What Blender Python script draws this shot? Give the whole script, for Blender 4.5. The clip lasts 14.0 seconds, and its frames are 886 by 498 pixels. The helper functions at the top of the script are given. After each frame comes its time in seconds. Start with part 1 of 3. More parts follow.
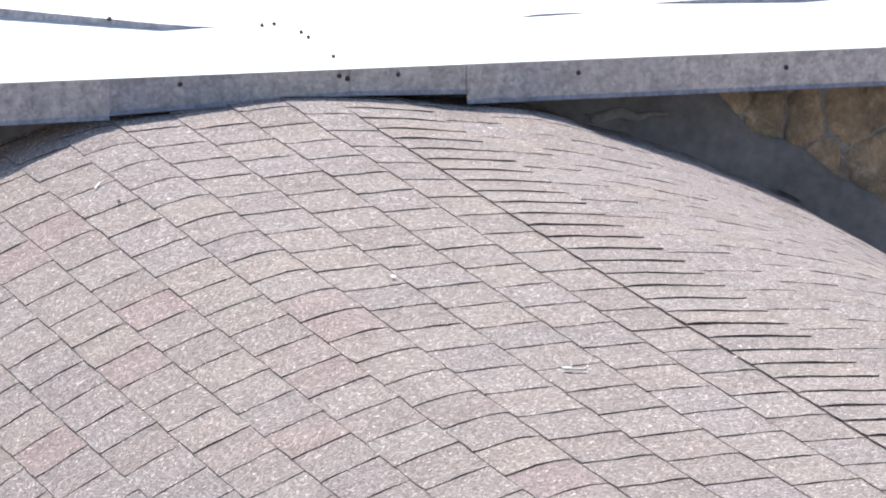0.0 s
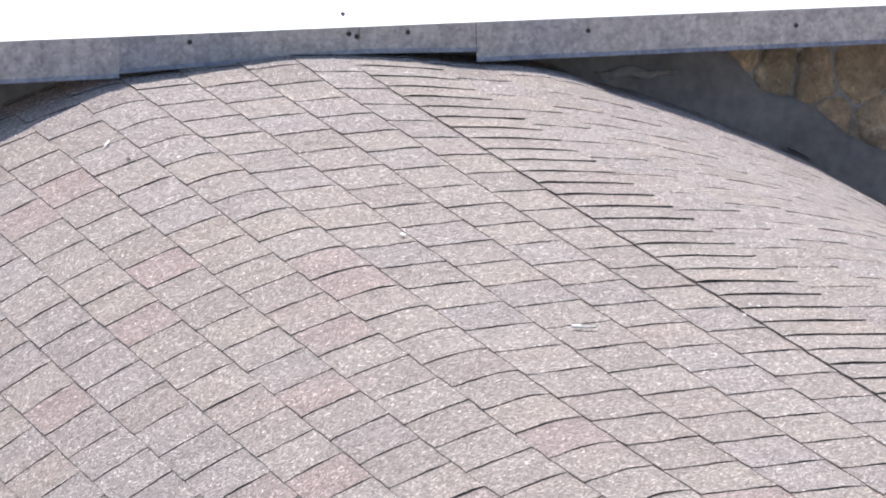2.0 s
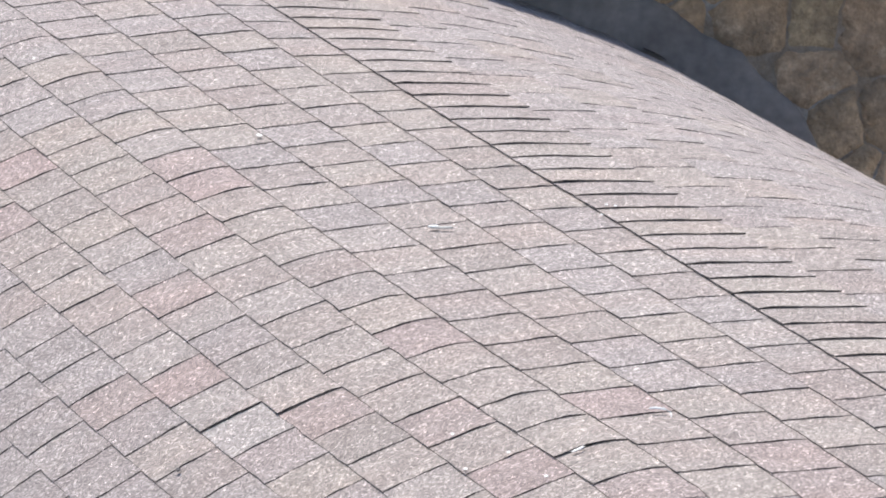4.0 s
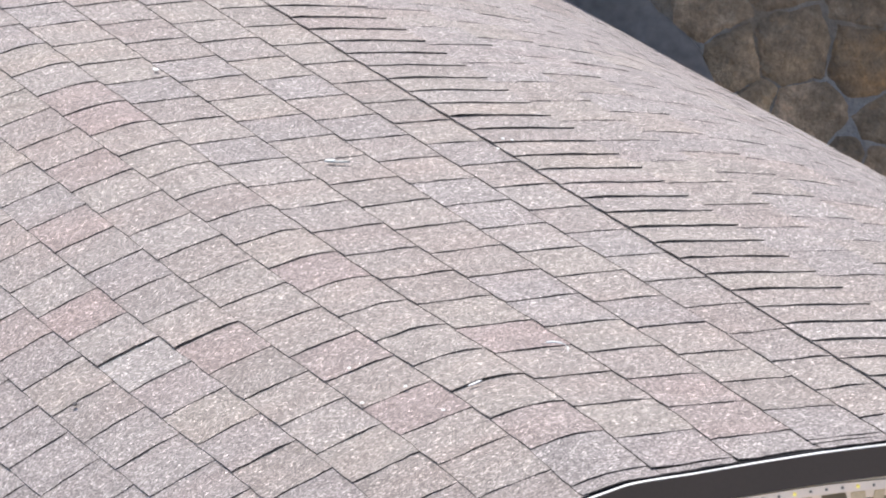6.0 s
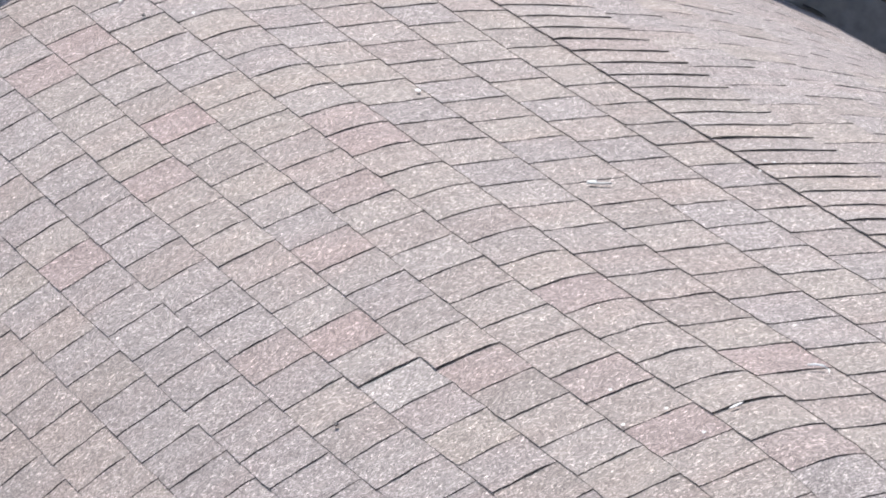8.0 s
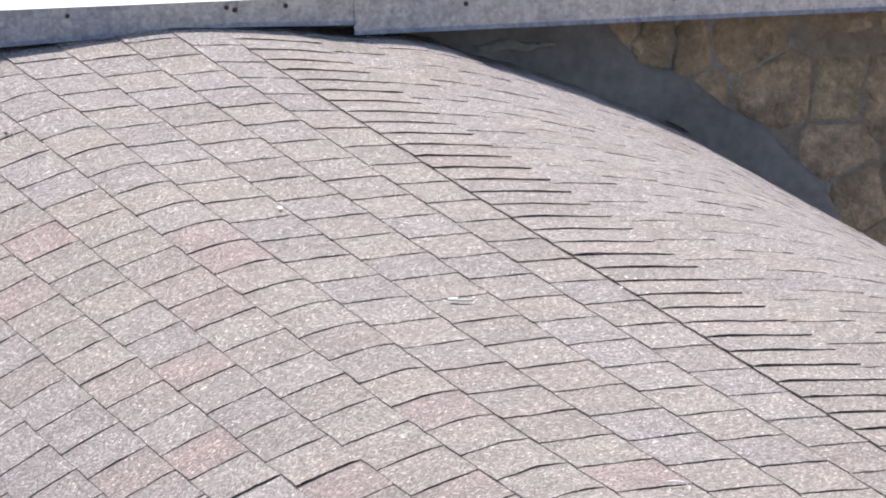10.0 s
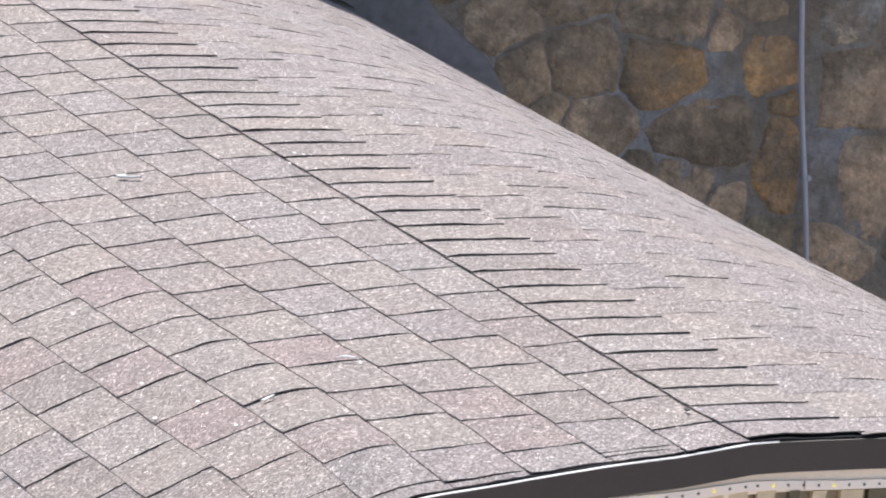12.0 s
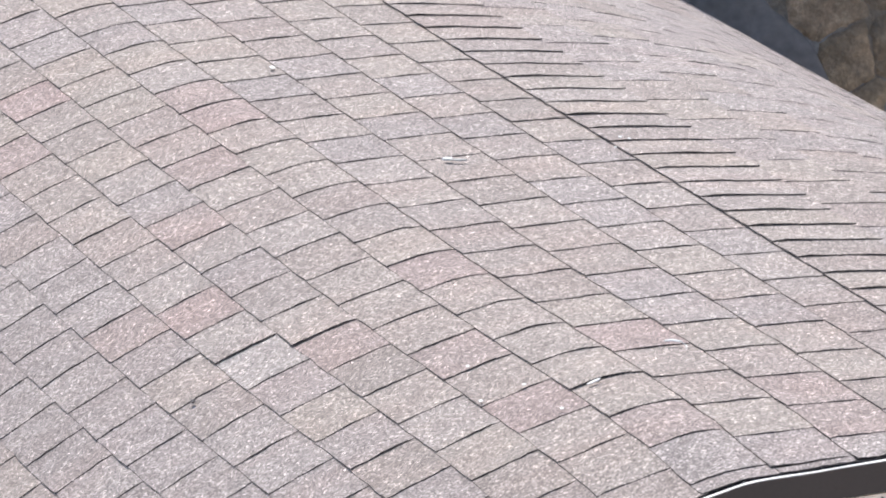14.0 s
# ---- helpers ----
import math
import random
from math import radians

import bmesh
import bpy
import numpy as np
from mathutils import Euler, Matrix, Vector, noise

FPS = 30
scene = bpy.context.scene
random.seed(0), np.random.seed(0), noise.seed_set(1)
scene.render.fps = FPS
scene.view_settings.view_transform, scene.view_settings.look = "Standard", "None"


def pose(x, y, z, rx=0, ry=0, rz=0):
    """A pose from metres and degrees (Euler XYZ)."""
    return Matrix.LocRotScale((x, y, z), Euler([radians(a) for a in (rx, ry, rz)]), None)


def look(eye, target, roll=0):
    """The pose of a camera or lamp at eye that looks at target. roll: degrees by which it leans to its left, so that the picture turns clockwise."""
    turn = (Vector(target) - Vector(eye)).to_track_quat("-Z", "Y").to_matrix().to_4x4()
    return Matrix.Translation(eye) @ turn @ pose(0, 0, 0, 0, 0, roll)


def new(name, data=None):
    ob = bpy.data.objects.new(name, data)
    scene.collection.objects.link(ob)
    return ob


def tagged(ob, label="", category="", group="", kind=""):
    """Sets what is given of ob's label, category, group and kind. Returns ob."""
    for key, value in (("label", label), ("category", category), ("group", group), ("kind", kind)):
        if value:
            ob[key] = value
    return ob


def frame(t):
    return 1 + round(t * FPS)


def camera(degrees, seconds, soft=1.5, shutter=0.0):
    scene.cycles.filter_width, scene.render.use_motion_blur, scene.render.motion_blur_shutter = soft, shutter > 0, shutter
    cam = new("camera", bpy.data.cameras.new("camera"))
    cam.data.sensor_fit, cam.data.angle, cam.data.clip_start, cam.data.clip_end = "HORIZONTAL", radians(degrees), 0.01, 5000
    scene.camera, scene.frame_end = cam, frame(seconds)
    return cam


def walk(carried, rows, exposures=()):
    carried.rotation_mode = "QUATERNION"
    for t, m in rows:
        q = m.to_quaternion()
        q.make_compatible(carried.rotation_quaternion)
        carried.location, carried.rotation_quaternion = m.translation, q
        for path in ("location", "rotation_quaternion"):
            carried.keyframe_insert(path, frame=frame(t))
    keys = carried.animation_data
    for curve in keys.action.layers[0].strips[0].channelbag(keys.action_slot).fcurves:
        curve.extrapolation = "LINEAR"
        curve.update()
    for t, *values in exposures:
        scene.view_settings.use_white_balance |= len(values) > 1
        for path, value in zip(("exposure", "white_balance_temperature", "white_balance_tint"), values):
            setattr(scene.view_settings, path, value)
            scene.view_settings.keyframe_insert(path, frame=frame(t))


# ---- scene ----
cam = camera(5.162, 14.0, soft=2.05)
RIDGE = 3.6  # height of the canopy's ridge over the ground
EYE_Y, EYE_Z = -27.04, RIDGE + 3.563
# seconds, x of the eye, yaw, pitch, roll
ROWS = [
    (0, -5.494, -12.146, -8.232, 0.03),
    (0.5, -5.49, -12.081, -8.271, 0.033),
    (1, -5.489, -12.079, -8.273, 0.003),
    (1.5, -5.489, -12.09, -8.319, -0.001),
    (2, -5.49, -12.081, -8.478, 0.017),
    (2.5, -5.484, -12.093, -8.696, 0.013),
    (3, -5.487, -12.124, -8.922, 0.043),
    (3.5, -5.484, -12.517, -8.992, 0.029),
    (4, -5.498, -12.946, -9.056, 0.004),
    (6.3, -5.501, -13.566, -9.456, 0.067),
    (6.5, -5.527, -13.518, -9.458, 0.06),
    (7, -5.515, -12.8, -9.445, 0.069),
    (7.5, -5.506, -12.317, -9.417, 0.034),
    (7.7, -5.503, -12.015, -9.395, 0.053),
    (9.8, -5.469, -12.47, -8.598, 0.047),
    (10, -5.466, -12.75, -8.635, 0.007),
    (10.5, -5.481, -13.669, -8.956, -0.011),
    (11, -5.483, -14.019, -9.163, 0.01),
    (11.5, -5.496, -14.686, -9.284, -0.025),
    (12, -5.498, -14.785, -9.356, -0.003),
    (12.5, -5.517, -14.739, -9.41, 0.005),
    (13, -5.53, -14.206, -9.465, 0.023),
    (13.5, -5.526, -13.848, -9.518, 0.072),
    (14, -5.535, -12.955, -9.448, 0.069),
]
walk(cam, [(t, pose(x, EYE_Y, EYE_Z, 90 + pitch, 0, yaw) @ pose(0, 0, 0, 0, 0, roll)) for t, x, yaw, pitch, roll in ROWS])

# ---- world, sun, exposure ----
SUN_EL, SUN_AZ = radians(43), radians(3)  # the sun stands behind the building
world = bpy.data.worlds.new("sky")
scene.world = world
world.use_nodes = True
wn = world.node_tree
sky = wn.nodes.new("ShaderNodeTexSky")
sky.sky_type = "NISHITA"
sky.sun_disc = False
sky.sun_elevation = SUN_EL
sky.sun_rotation = SUN_AZ
wn.links.new(sky.outputs[0], wn.nodes["Background"].inputs[0])
wn.nodes["Background"].inputs[1].default_value = 0.15
sun_data = bpy.data.lights.new("sun", "SUN")
sun_data.energy = 4.1
sun_data.angle = radians(0.6)
sun_data.color = (1.0, 0.95, 0.9)
sun = new("sun", sun_data)
to_sun = Vector((math.sin(SUN_AZ) * math.cos(SUN_EL), math.cos(SUN_AZ) * math.cos(SUN_EL), math.sin(SUN_EL)))
sun.matrix_world = look(to_sun * 40, (0, 0, 0))
scene.view_settings.exposure = 0.475


# ---- materials ----
def material(name, rough=0.8, metal=0.0, spec=0.5):
    m = bpy.data.materials.new(name)
    m.use_nodes = True
    b = m.node_tree.nodes["Principled BSDF"]
    b.inputs["Roughness"].default_value = rough
    b.inputs["Metallic"].default_value = metal
    b.inputs["Specular IOR Level"].default_value = spec
    return m, m.node_tree, b


def node(tree, kind, **inputs):
    n = tree.nodes.new(kind)
    for key, value in inputs.items():
        n.inputs[key.replace("_", " ")].default_value = value
    return n


def noise_tex(tree, vec, scale, detail=2.0, rough=0.5):
    n = node(tree, "ShaderNodeTexNoise", Scale=scale, Detail=detail, Roughness=rough)
    tree.links.new(vec, n.inputs["Vector"])
    return n.outputs["Fac"]


def ramp(tree, fac, stops, constant=False):
    n = tree.nodes.new("ShaderNodeValToRGB")
    if constant:
        n.color_ramp.interpolation = "CONSTANT"
    el = n.color_ramp.elements
    while len(el) < len(stops):
        el.new(0.5)
    for e, (p, c) in zip(el, stops):
        e.position = p
        e.color = (*c, 1) if len(c) == 3 else c
    tree.links.new(fac, n.inputs[0])
    return n.outputs[0]


def mix(tree, fac, a, b, how="MIX"):
    n = tree.nodes.new("ShaderNodeMix")
    n.data_type, n.blend_type = "RGBA", how
    for socket, value in ((n.inputs[0], fac), (n.inputs[6], a), (n.inputs[7], b)):
        if hasattr(value, "default_value"):
            tree.links.new(value, socket)
        else:
            socket.default_value = value if isinstance(value, (int, float)) else (*value, 1)
    return n.outputs[2]


def bump(tree, b, height, strength, distance):
    n = node(tree, "ShaderNodeBump", Strength=strength, Distance=distance)
    tree.links.new(height, n.inputs["Height"])
    tree.links.new(n.outputs[0], b.inputs["Normal"])


def place_of(tree):
    return tree.nodes.new("ShaderNodeNewGeometry").outputs["Position"]


def g3(v):
    return (v, v, v)


def shingle_material(name, tones, contrast=1.0):
    m, t, b = material(name, 0.9, 0.0, 0.25)
    pos = place_of(t)
    info = t.nodes.new("ShaderNodeObjectInfo").outputs["Random"]
    island = t.nodes.new("ShaderNodeNewGeometry").outputs["Random Per Island"]
    add = t.nodes.new("ShaderNodeMath")
    add.operation = "ADD"
    t.links.new(info, add.inputs[0])
    t.links.new(island, add.inputs[1])
    fract = t.nodes.new("ShaderNodeMath")
    fract.operation = "FRACT"
    t.links.new(add.outputs[0], fract.inputs[0])
    piece = ramp(t, fract.outputs[0], [(k / len(tones), tone) for k, tone in enumerate(tones)], True)
    # mineral granules: single grains a few millimetres wide
    cell = node(t, "ShaderNodeTexVoronoi", Scale=250.0)
    t.links.new(pos, cell.inputs["Vector"])
    grain = ramp(t, cell.outputs["Color"], [(p, g3(1 + contrast * (v - 1))) for p, v in ((0.0, 0.30), (0.33, 0.74), (0.6, 0.98), (0.78, 1.38), (0.92, 2.1), (1.0, 2.8))])
    col = mix(t, 1.0, piece, grain, "MULTIPLY")
    # sparkle of the coarser grains, painted as bright flecks into the base colour
    cell = node(t, "ShaderNodeTexVoronoi", Scale=150.0)
    t.links.new(pos, cell.inputs["Vector"])
    glint = ramp(t, cell.outputs["Color"], [(0.0, g3(0.90)), (0.70, g3(0.94)), (0.80, g3(1.30)), (0.90, g3(2.0))])
    col = mix(t, 1.0, col, glint, "MULTIPLY")
    blot = ramp(t, noise_tex(t, pos, 9.0, 5.0, 0.6), [(0.3, (0.88, 0.87, 0.87)), (0.5, (1, 1, 1)), (0.72, (1.09, 1.08, 1.06))])
    col = mix(t, 1.0, col, blot, "MULTIPLY")
    pink = ramp(t, noise_tex(t, pos, 3.1, 3.0), [(0.45, (1, 1, 1)), (0.68, (1.03, 0.99, 0.98))])
    col = mix(t, 1.0, col, pink, "MULTIPLY")
    t.links.new(col, b.inputs["Base Color"])
    bump(t, b, noise_tex(t, pos, 420.0, 2.0), 0.55, 0.003)
    return m


def plain_material(name, color, rough=0.7, metal=0.0, vary=0.12, scale=14.0, fine=160.0, relief=0.15, spec=0.5):
    m, t, b = material(name, rough, metal, spec)
    pos = place_of(t)
    big = ramp(t, noise_tex(t, pos, scale, 4.0, 0.6), [(0.3, g3(1 - vary)), (0.7, g3(1 + vary))])
    small = ramp(t, noise_tex(t, pos, fine, 3.0), [(0.3, g3(1 - 0.6 * vary)), (0.7, g3(1 + 0.6 * vary))])
    col = mix(t, 1.0, mix(t, 1.0, color, big, "MULTIPLY"), small, "MULTIPLY")
    t.links.new(col, b.inputs["Base Color"])
    if relief:
        bump(t, b, noise_tex(t, pos, fine, 3.0), relief, 0.003)
    return m


def stone_material(name, light, dark, warm):
    m, t, b = material(name, 0.85)
    pos = place_of(t)
    info = t.nodes.new("ShaderNodeObjectInfo").outputs["Random"]
    a = ramp(t, noise_tex(t, pos, 4.2, 6.0, 0.62), [(0.38, dark), (0.50, light), (0.60, warm)])
    stain = ramp(t, noise_tex(t, pos, 3.4, 7.0, 0.72), [(0.48, g3(0.0)), (0.58, g3(0.75))])
    a = mix(t, stain, a, (0.190, 0.150, 0.114))
    crust = ramp(t, noise_tex(t, pos, 8.0, 8.0, 0.72), [(0.57, g3(0.0)), (0.63, g3(0.7))])
    a = mix(t, crust, a, (0.390, 0.315, 0.245))
    tone = ramp(t, info, [(0.0, (1.00, 0.96, 0.92)), (1.0, (1.40, 1.34, 1.27))])
    fine = ramp(t, noise_tex(t, pos, 42.0, 7.0, 0.75), [(0.34, g3(0.84)), (0.5, g3(1.08)), (0.68, g3(1.45))])
    mid = ramp(t, noise_tex(t, pos, 15.0, 5.0, 0.65), [(0.36, g3(0.85)), (0.5, g3(1.0)), (0.64, g3(1.20))])
    col = mix(t, 1.0, mix(t, 1.0, mix(t, 1.0, a, tone, "MULTIPLY"), mid, "MULTIPLY"), fine, "MULTIPLY")
    t.links.new(col, b.inputs["Base Color"])
    bump(t, b, noise_tex(t, pos, 10.0, 8.0, 0.62), 1.0, 0.07)
    return m


def mortar_material():
    m, t, b = material("grey_mortar", 0.95)
    pos = place_of(t)
    a = ramp(t, noise_tex(t, pos, 2.6, 6.0, 0.65), [(0.43, (0.320, 0.256, 0.204)), (0.52, (0.335, 0.292, 0.260)), (0.60, (0.395, 0.378, 0.385))])
    fine = ramp(t, noise_tex(t, pos, 30.0, 6.0, 0.7), [(0.3, g3(0.72)), (0.7, g3(1.25))])
    t.links.new(mix(t, 1.0, a, fine, "MULTIPLY"), b.inputs["Base Color"])
    bump(t, b, noise_tex(t, pos, 14.0, 8.0, 0.7), 1.0, 0.05)
    return m


def zinc_material():
    m, t, b = material("galvanised_steel", 0.5, 0.6)
    pos = place_of(t)
    cell = node(t, "ShaderNodeTexVoronoi", Scale=90.0)
    t.links.new(pos, cell.inputs["Vector"])
    spangle = ramp(t, cell.outputs["Color"], [(0.1, (0.335, 0.305, 0.325)), (0.9, (0.480, 0.440, 0.458))])
    blot = ramp(t, noise_tex(t, pos, 26.0, 7.0, 0.75), [(0.32, g3(0.74)), (0.5, g3(1.0)), (0.70, g3(1.28))])
    large = ramp(t, noise_tex(t, pos, 2.3, 3.0), [(0.35, (0.86, 0.88, 0.93)), (0.62, (1.12, 1.10, 1.05))])
    col = mix(t, 1.0, mix(t, 1.0, spangle, blot, "MULTIPLY"), large, "MULTIPLY")
    runs = node(t, "ShaderNodeMapping", Scale=(60.0, 30.0, 14.0))
    t.links.new(pos, runs.inputs["Vector"])
    run = ramp(t, noise_tex(t, runs.outputs[0], 1.0, 5.0, 0.65), [(0.34, g3(0.93)), (0.5, g3(1.0)), (0.66, g3(1.08))])
    col = mix(t, 1.0, col, run, "MULTIPLY")
    bloom = ramp(t, noise_tex(t, pos, 13.0, 6.0, 0.7), [(0.56, g3(0.0)), (0.68, g3(0.55))])
    col = mix(t, bloom, col, (0.52, 0.50, 0.49))
    t.links.new(col, b.inputs["Base Color"])
    bump(t, b, noise_tex(t, pos, 14.0, 4.0), 0.22, 0.012)
    return m


SHINGLE = shingle_material("granule_shingle", [
    (0.321, 0.270, 0.245), (0.341, 0.290, 0.262), (0.305, 0.257, 0.233), (0.334, 0.281, 0.254), (0.345, 0.296, 0.272), (0.310, 0.259, 0.238), (0.336, 0.286, 0.254), (0.318, 0.270, 0.249), (0.329, 0.274, 0.250)])
PINK_SHINGLE = shingle_material("pink_granule_shingle", [(0.333, 0.262, 0.243), (0.328, 0.264, 0.244), (0.335, 0.259, 0.241)])
PALE_SHINGLE = shingle_material("pale_granule_shingle", [(0.364, 0.330, 0.312), (0.358, 0.324, 0.304)])
GREY_SHINGLE = shingle_material("grey_granule_shingle", [(0.329, 0.284, 0.267), (0.320, 0.275, 0.259), (0.336, 0.290, 0.273), (0.309, 0.265, 0.250), (0.326, 0.279, 0.264)], 1.08)
CREAM_SHINGLE = shingle_material("cream_granule_shingle", [(0.344, 0.292, 0.260), (0.336, 0.286, 0.256)], 0.9)
BITUMEN_AND_GAP = plain_material("black_bitumen_and_gap", (0.018, 0.017, 0.018), 0.95, vary=0.3, spec=0.1)
CUT = plain_material("dark_shingle_edge", (0.060, 0.050, 0.046), 0.95, vary=0.3, spec=0.1)
WORN = plain_material("worn_shingle_edge", (0.195, 0.165, 0.150), 0.95, vary=0.7, scale=22.0, fine=140.0, spec=0.1)
FELT = plain_material("dark_roofing_felt", (0.045, 0.040, 0.040), 0.95, vary=0.25)
ZINC = zinc_material()
WHITE_SHEET = plain_material("white_sheet", (0.82, 0.82, 0.82), 0.55, vary=0.03, relief=0.05)
BROWN = plain_material("dark_brown_sheet", (0.047, 0.034, 0.031), 0.5, vary=0.1, scale=3.0, relief=0.02)
RIM = plain_material("pale_drip_edge", (0.78, 0.78, 0.80), 0.3, 0.4, vary=0.08)
CREAM = plain_material("cream_board", (0.90, 0.75, 0.63), 0.6, vary=0.06, relief=0.05)
STRIP = plain_material("white_lamp_strip", (0.92, 0.78, 0.69), 0.5, vary=0.04, relief=0.0)
BULB_OFF = plain_material("grey_bulb", (0.16, 0.14, 0.12), 0.3, vary=0.1, relief=0.0)
TAN = plain_material("tan_letter", (0.62, 0.49, 0.33), 0.6, vary=0.12, relief=0.05)
OLIVE = plain_material("olive_letter_side", (0.13, 0.10, 0.06), 0.6, vary=0.15, relief=0.05)
SIGN_BACK = plain_material("sign_backing", (0.34, 0.27, 0.18), 0.6, vary=0.12, relief=0.05)
MORTAR = mortar_material()
RENDER_BAND = plain_material("cement_band", (0.185, 0.170, 0.172), 0.95, vary=0.26, scale=3.5, fine=30.0, relief=0.4)
STONES = {
    "dark": stone_material("dark_brown_stone", (0.290, 0.218, 0.158), (0.185, 0.145, 0.112), (0.350, 0.258, 0.178)),
    "tan": stone_material("tan_stone", (0.385, 0.285, 0.208), (0.270, 0.205, 0.152), (0.460, 0.335, 0.240)),
    "rust": stone_material("rust_stone", (0.340, 0.232, 0.145), (0.220, 0.162, 0.118), (0.440, 0.265, 0.130)),
    "olive": stone_material("olive_stone", (0.300, 0.240, 0.170), (0.190, 0.152, 0.112), (0.350, 0.280, 0.195)),
    "orange": stone_material("orange_stone", (0.385, 0.250, 0.145), (0.260, 0.180, 0.122), (0.500, 0.290, 0.125)),
    "blue": stone_material("blue_grey_stone", (0.225, 0.218, 0.222), (0.160, 0.155, 0.160), (0.275, 0.265, 0.270)),
}
PIPE_PLASTIC = plain_material("pale_grey_plastic", (0.40, 0.39, 0.44), 0.5, vary=0.06, relief=0.0)
WHITE_BIT = plain_material("white_debris", (0.80, 0.79, 0.76), 0.7, vary=0.08, relief=0.0)
GREY_BIT = plain_material("grey_debris", (0.40, 0.39, 0.37), 0.8, vary=0.15, relief=0.0)
DARK_BIT = plain_material("dark_debris", (0.06, 0.05, 0.05), 0.9, vary=0.2, relief=0.0)
SCREW = plain_material("dark_screw", (0.07, 0.05, 0.05), 0.5, 0.5, vary=0.2, relief=0.0)
# unseen ground; its pale warm colour is set to bounce light onto the sign
GROUND = plain_material("bounce_ground", (0.56, 0.47, 0.39), 0.9, vary=0.15, scale=2.0, fine=40.0, relief=0.3)
PLASTER = plain_material("beige_plaster", (0.45, 0.40, 0.33), 0.9, vary=0.08, relief=0.3)


def glow_material():
    m, t, b = material("lit_bulb", 0.4)
    b.inputs["Base Color"].default_value = (0.9, 0.75, 0.15, 1)
    b.inputs["Emission Color"].default_value = (1.0, 0.80, 0.30, 1)
    b.inputs["Emission Strength"].default_value = 0.3
    return m


BULB_ON = glow_material()


# ---- helpers of this scene ----
def mesh_of(name, verts, faces, mat, smooth=False):
    me = bpy.data.meshes.new(name)
    me.from_pydata([tuple(v) for v in verts], [], faces)
    me.materials.append(mat)
    if smooth:
        me.shade_smooth()
    me.update()
    return me


def part(name, me, parent=None, label="", at=(0, 0, 0)):
    ob = new(name, me)
    ob.location = at
    if parent is not None:
        ob.parent = parent
    if label:
        ob["label"] = label
    return ob


def empty(name, at=(0, 0, 0)):
    ob = new(name)
    ob.location = at
    return ob


def box_mesh(name, x0, x1, y0, y1, z0, z1, mat, bevel=0.0):
    bm = bmesh.new()
    bmesh.ops.create_cube(bm, size=1.0)
    for v in bm.verts:
        v.co = Vector(((x0, x1)[v.co.x > 0], (y0, y1)[v.co.y > 0], (z0, z1)[v.co.z > 0]))
    if bevel:
        bmesh.ops.bevel(bm, geom=bm.edges[:], offset=bevel, segments=2, affect="EDGES")
    me = bpy.data.meshes.new(name)
    bm.to_mesh(me)
    bm.free()
    me.materials.append(mat)
    return me


# ---- the arched section of the canopy ----
# tilt in degrees along the arc: s > 0 down the one side (towards -x), s < 0 down the other
TILT_A = [(0, 3), (0.147, 4), (0.30, 5.6), (0.46, 6.4), (0.66, 6.3), (0.71, 16.6), (0.76, 17.8), (0.91, 20.8), (1.06, 23.8),
          (1.22, 26.8), (1.37, 29.8), (1.53, 32.3), (2.70, 50)]
TILT_B = [(0, 1.5), (0.22, 6), (0.45, 12), (0.64, 15), (0.8, 17), (1.02, 19.5), (1.24, 23), (1.4, 25.5), (1.58, 27), (1.78, 30), (1.93, 48), (2.08, 64), (2.7, 82)]
STEP = 0.005


def arc_table(tilt, sign):
    s = np.arange(0, 2.7, STEP)
    a = np.radians(np.interp(s, [p for p, _ in tilt], [q for _, q in tilt]))
    x = np.concatenate([[0], np.cumsum(np.cos(a) * STEP)[:-1]]) * sign
    z = -np.concatenate([[0], np.cumsum(np.sin(a) * STEP)[:-1]])
    return s, x, z, a


ARC_A, ARC_B = arc_table(TILT_A, -1), arc_table(TILT_B, 1)


def arc(s, h=0.0):
    """x and z (from the ridge) of the point s along the arc, h above the deck."""
    tab, sign = (ARC_A, -1) if s >= 0 else (ARC_B, 1)
    q = abs(s)
    x, z, a = (float(np.interp(q, tab[0], tab[k])) for k in (1, 2, 3))
    return x + sign * math.sin(a) * h, z + math.cos(a) * h


def ease(v):
    v = min(1.0, max(0.0, v))
    return v * v * (3 - 2 * v)


FRONT = [(-1.2, 0.0), (-0.3, 0.009), (0, 0.008), (0.3, -0.001), (0.55, -0.014), (0.72, -0.019), (0.95, -0.010), (1.3, 0.0)]
SAG_NEAR = [(0, 0), (0.15, -0.006), (0.3, -0.001), (0.47, 0.006), (0.64, 0.012), (0.72, 0.011), (0.82, 0.007), (0.97, 0.003), (1.1, 0.0)]


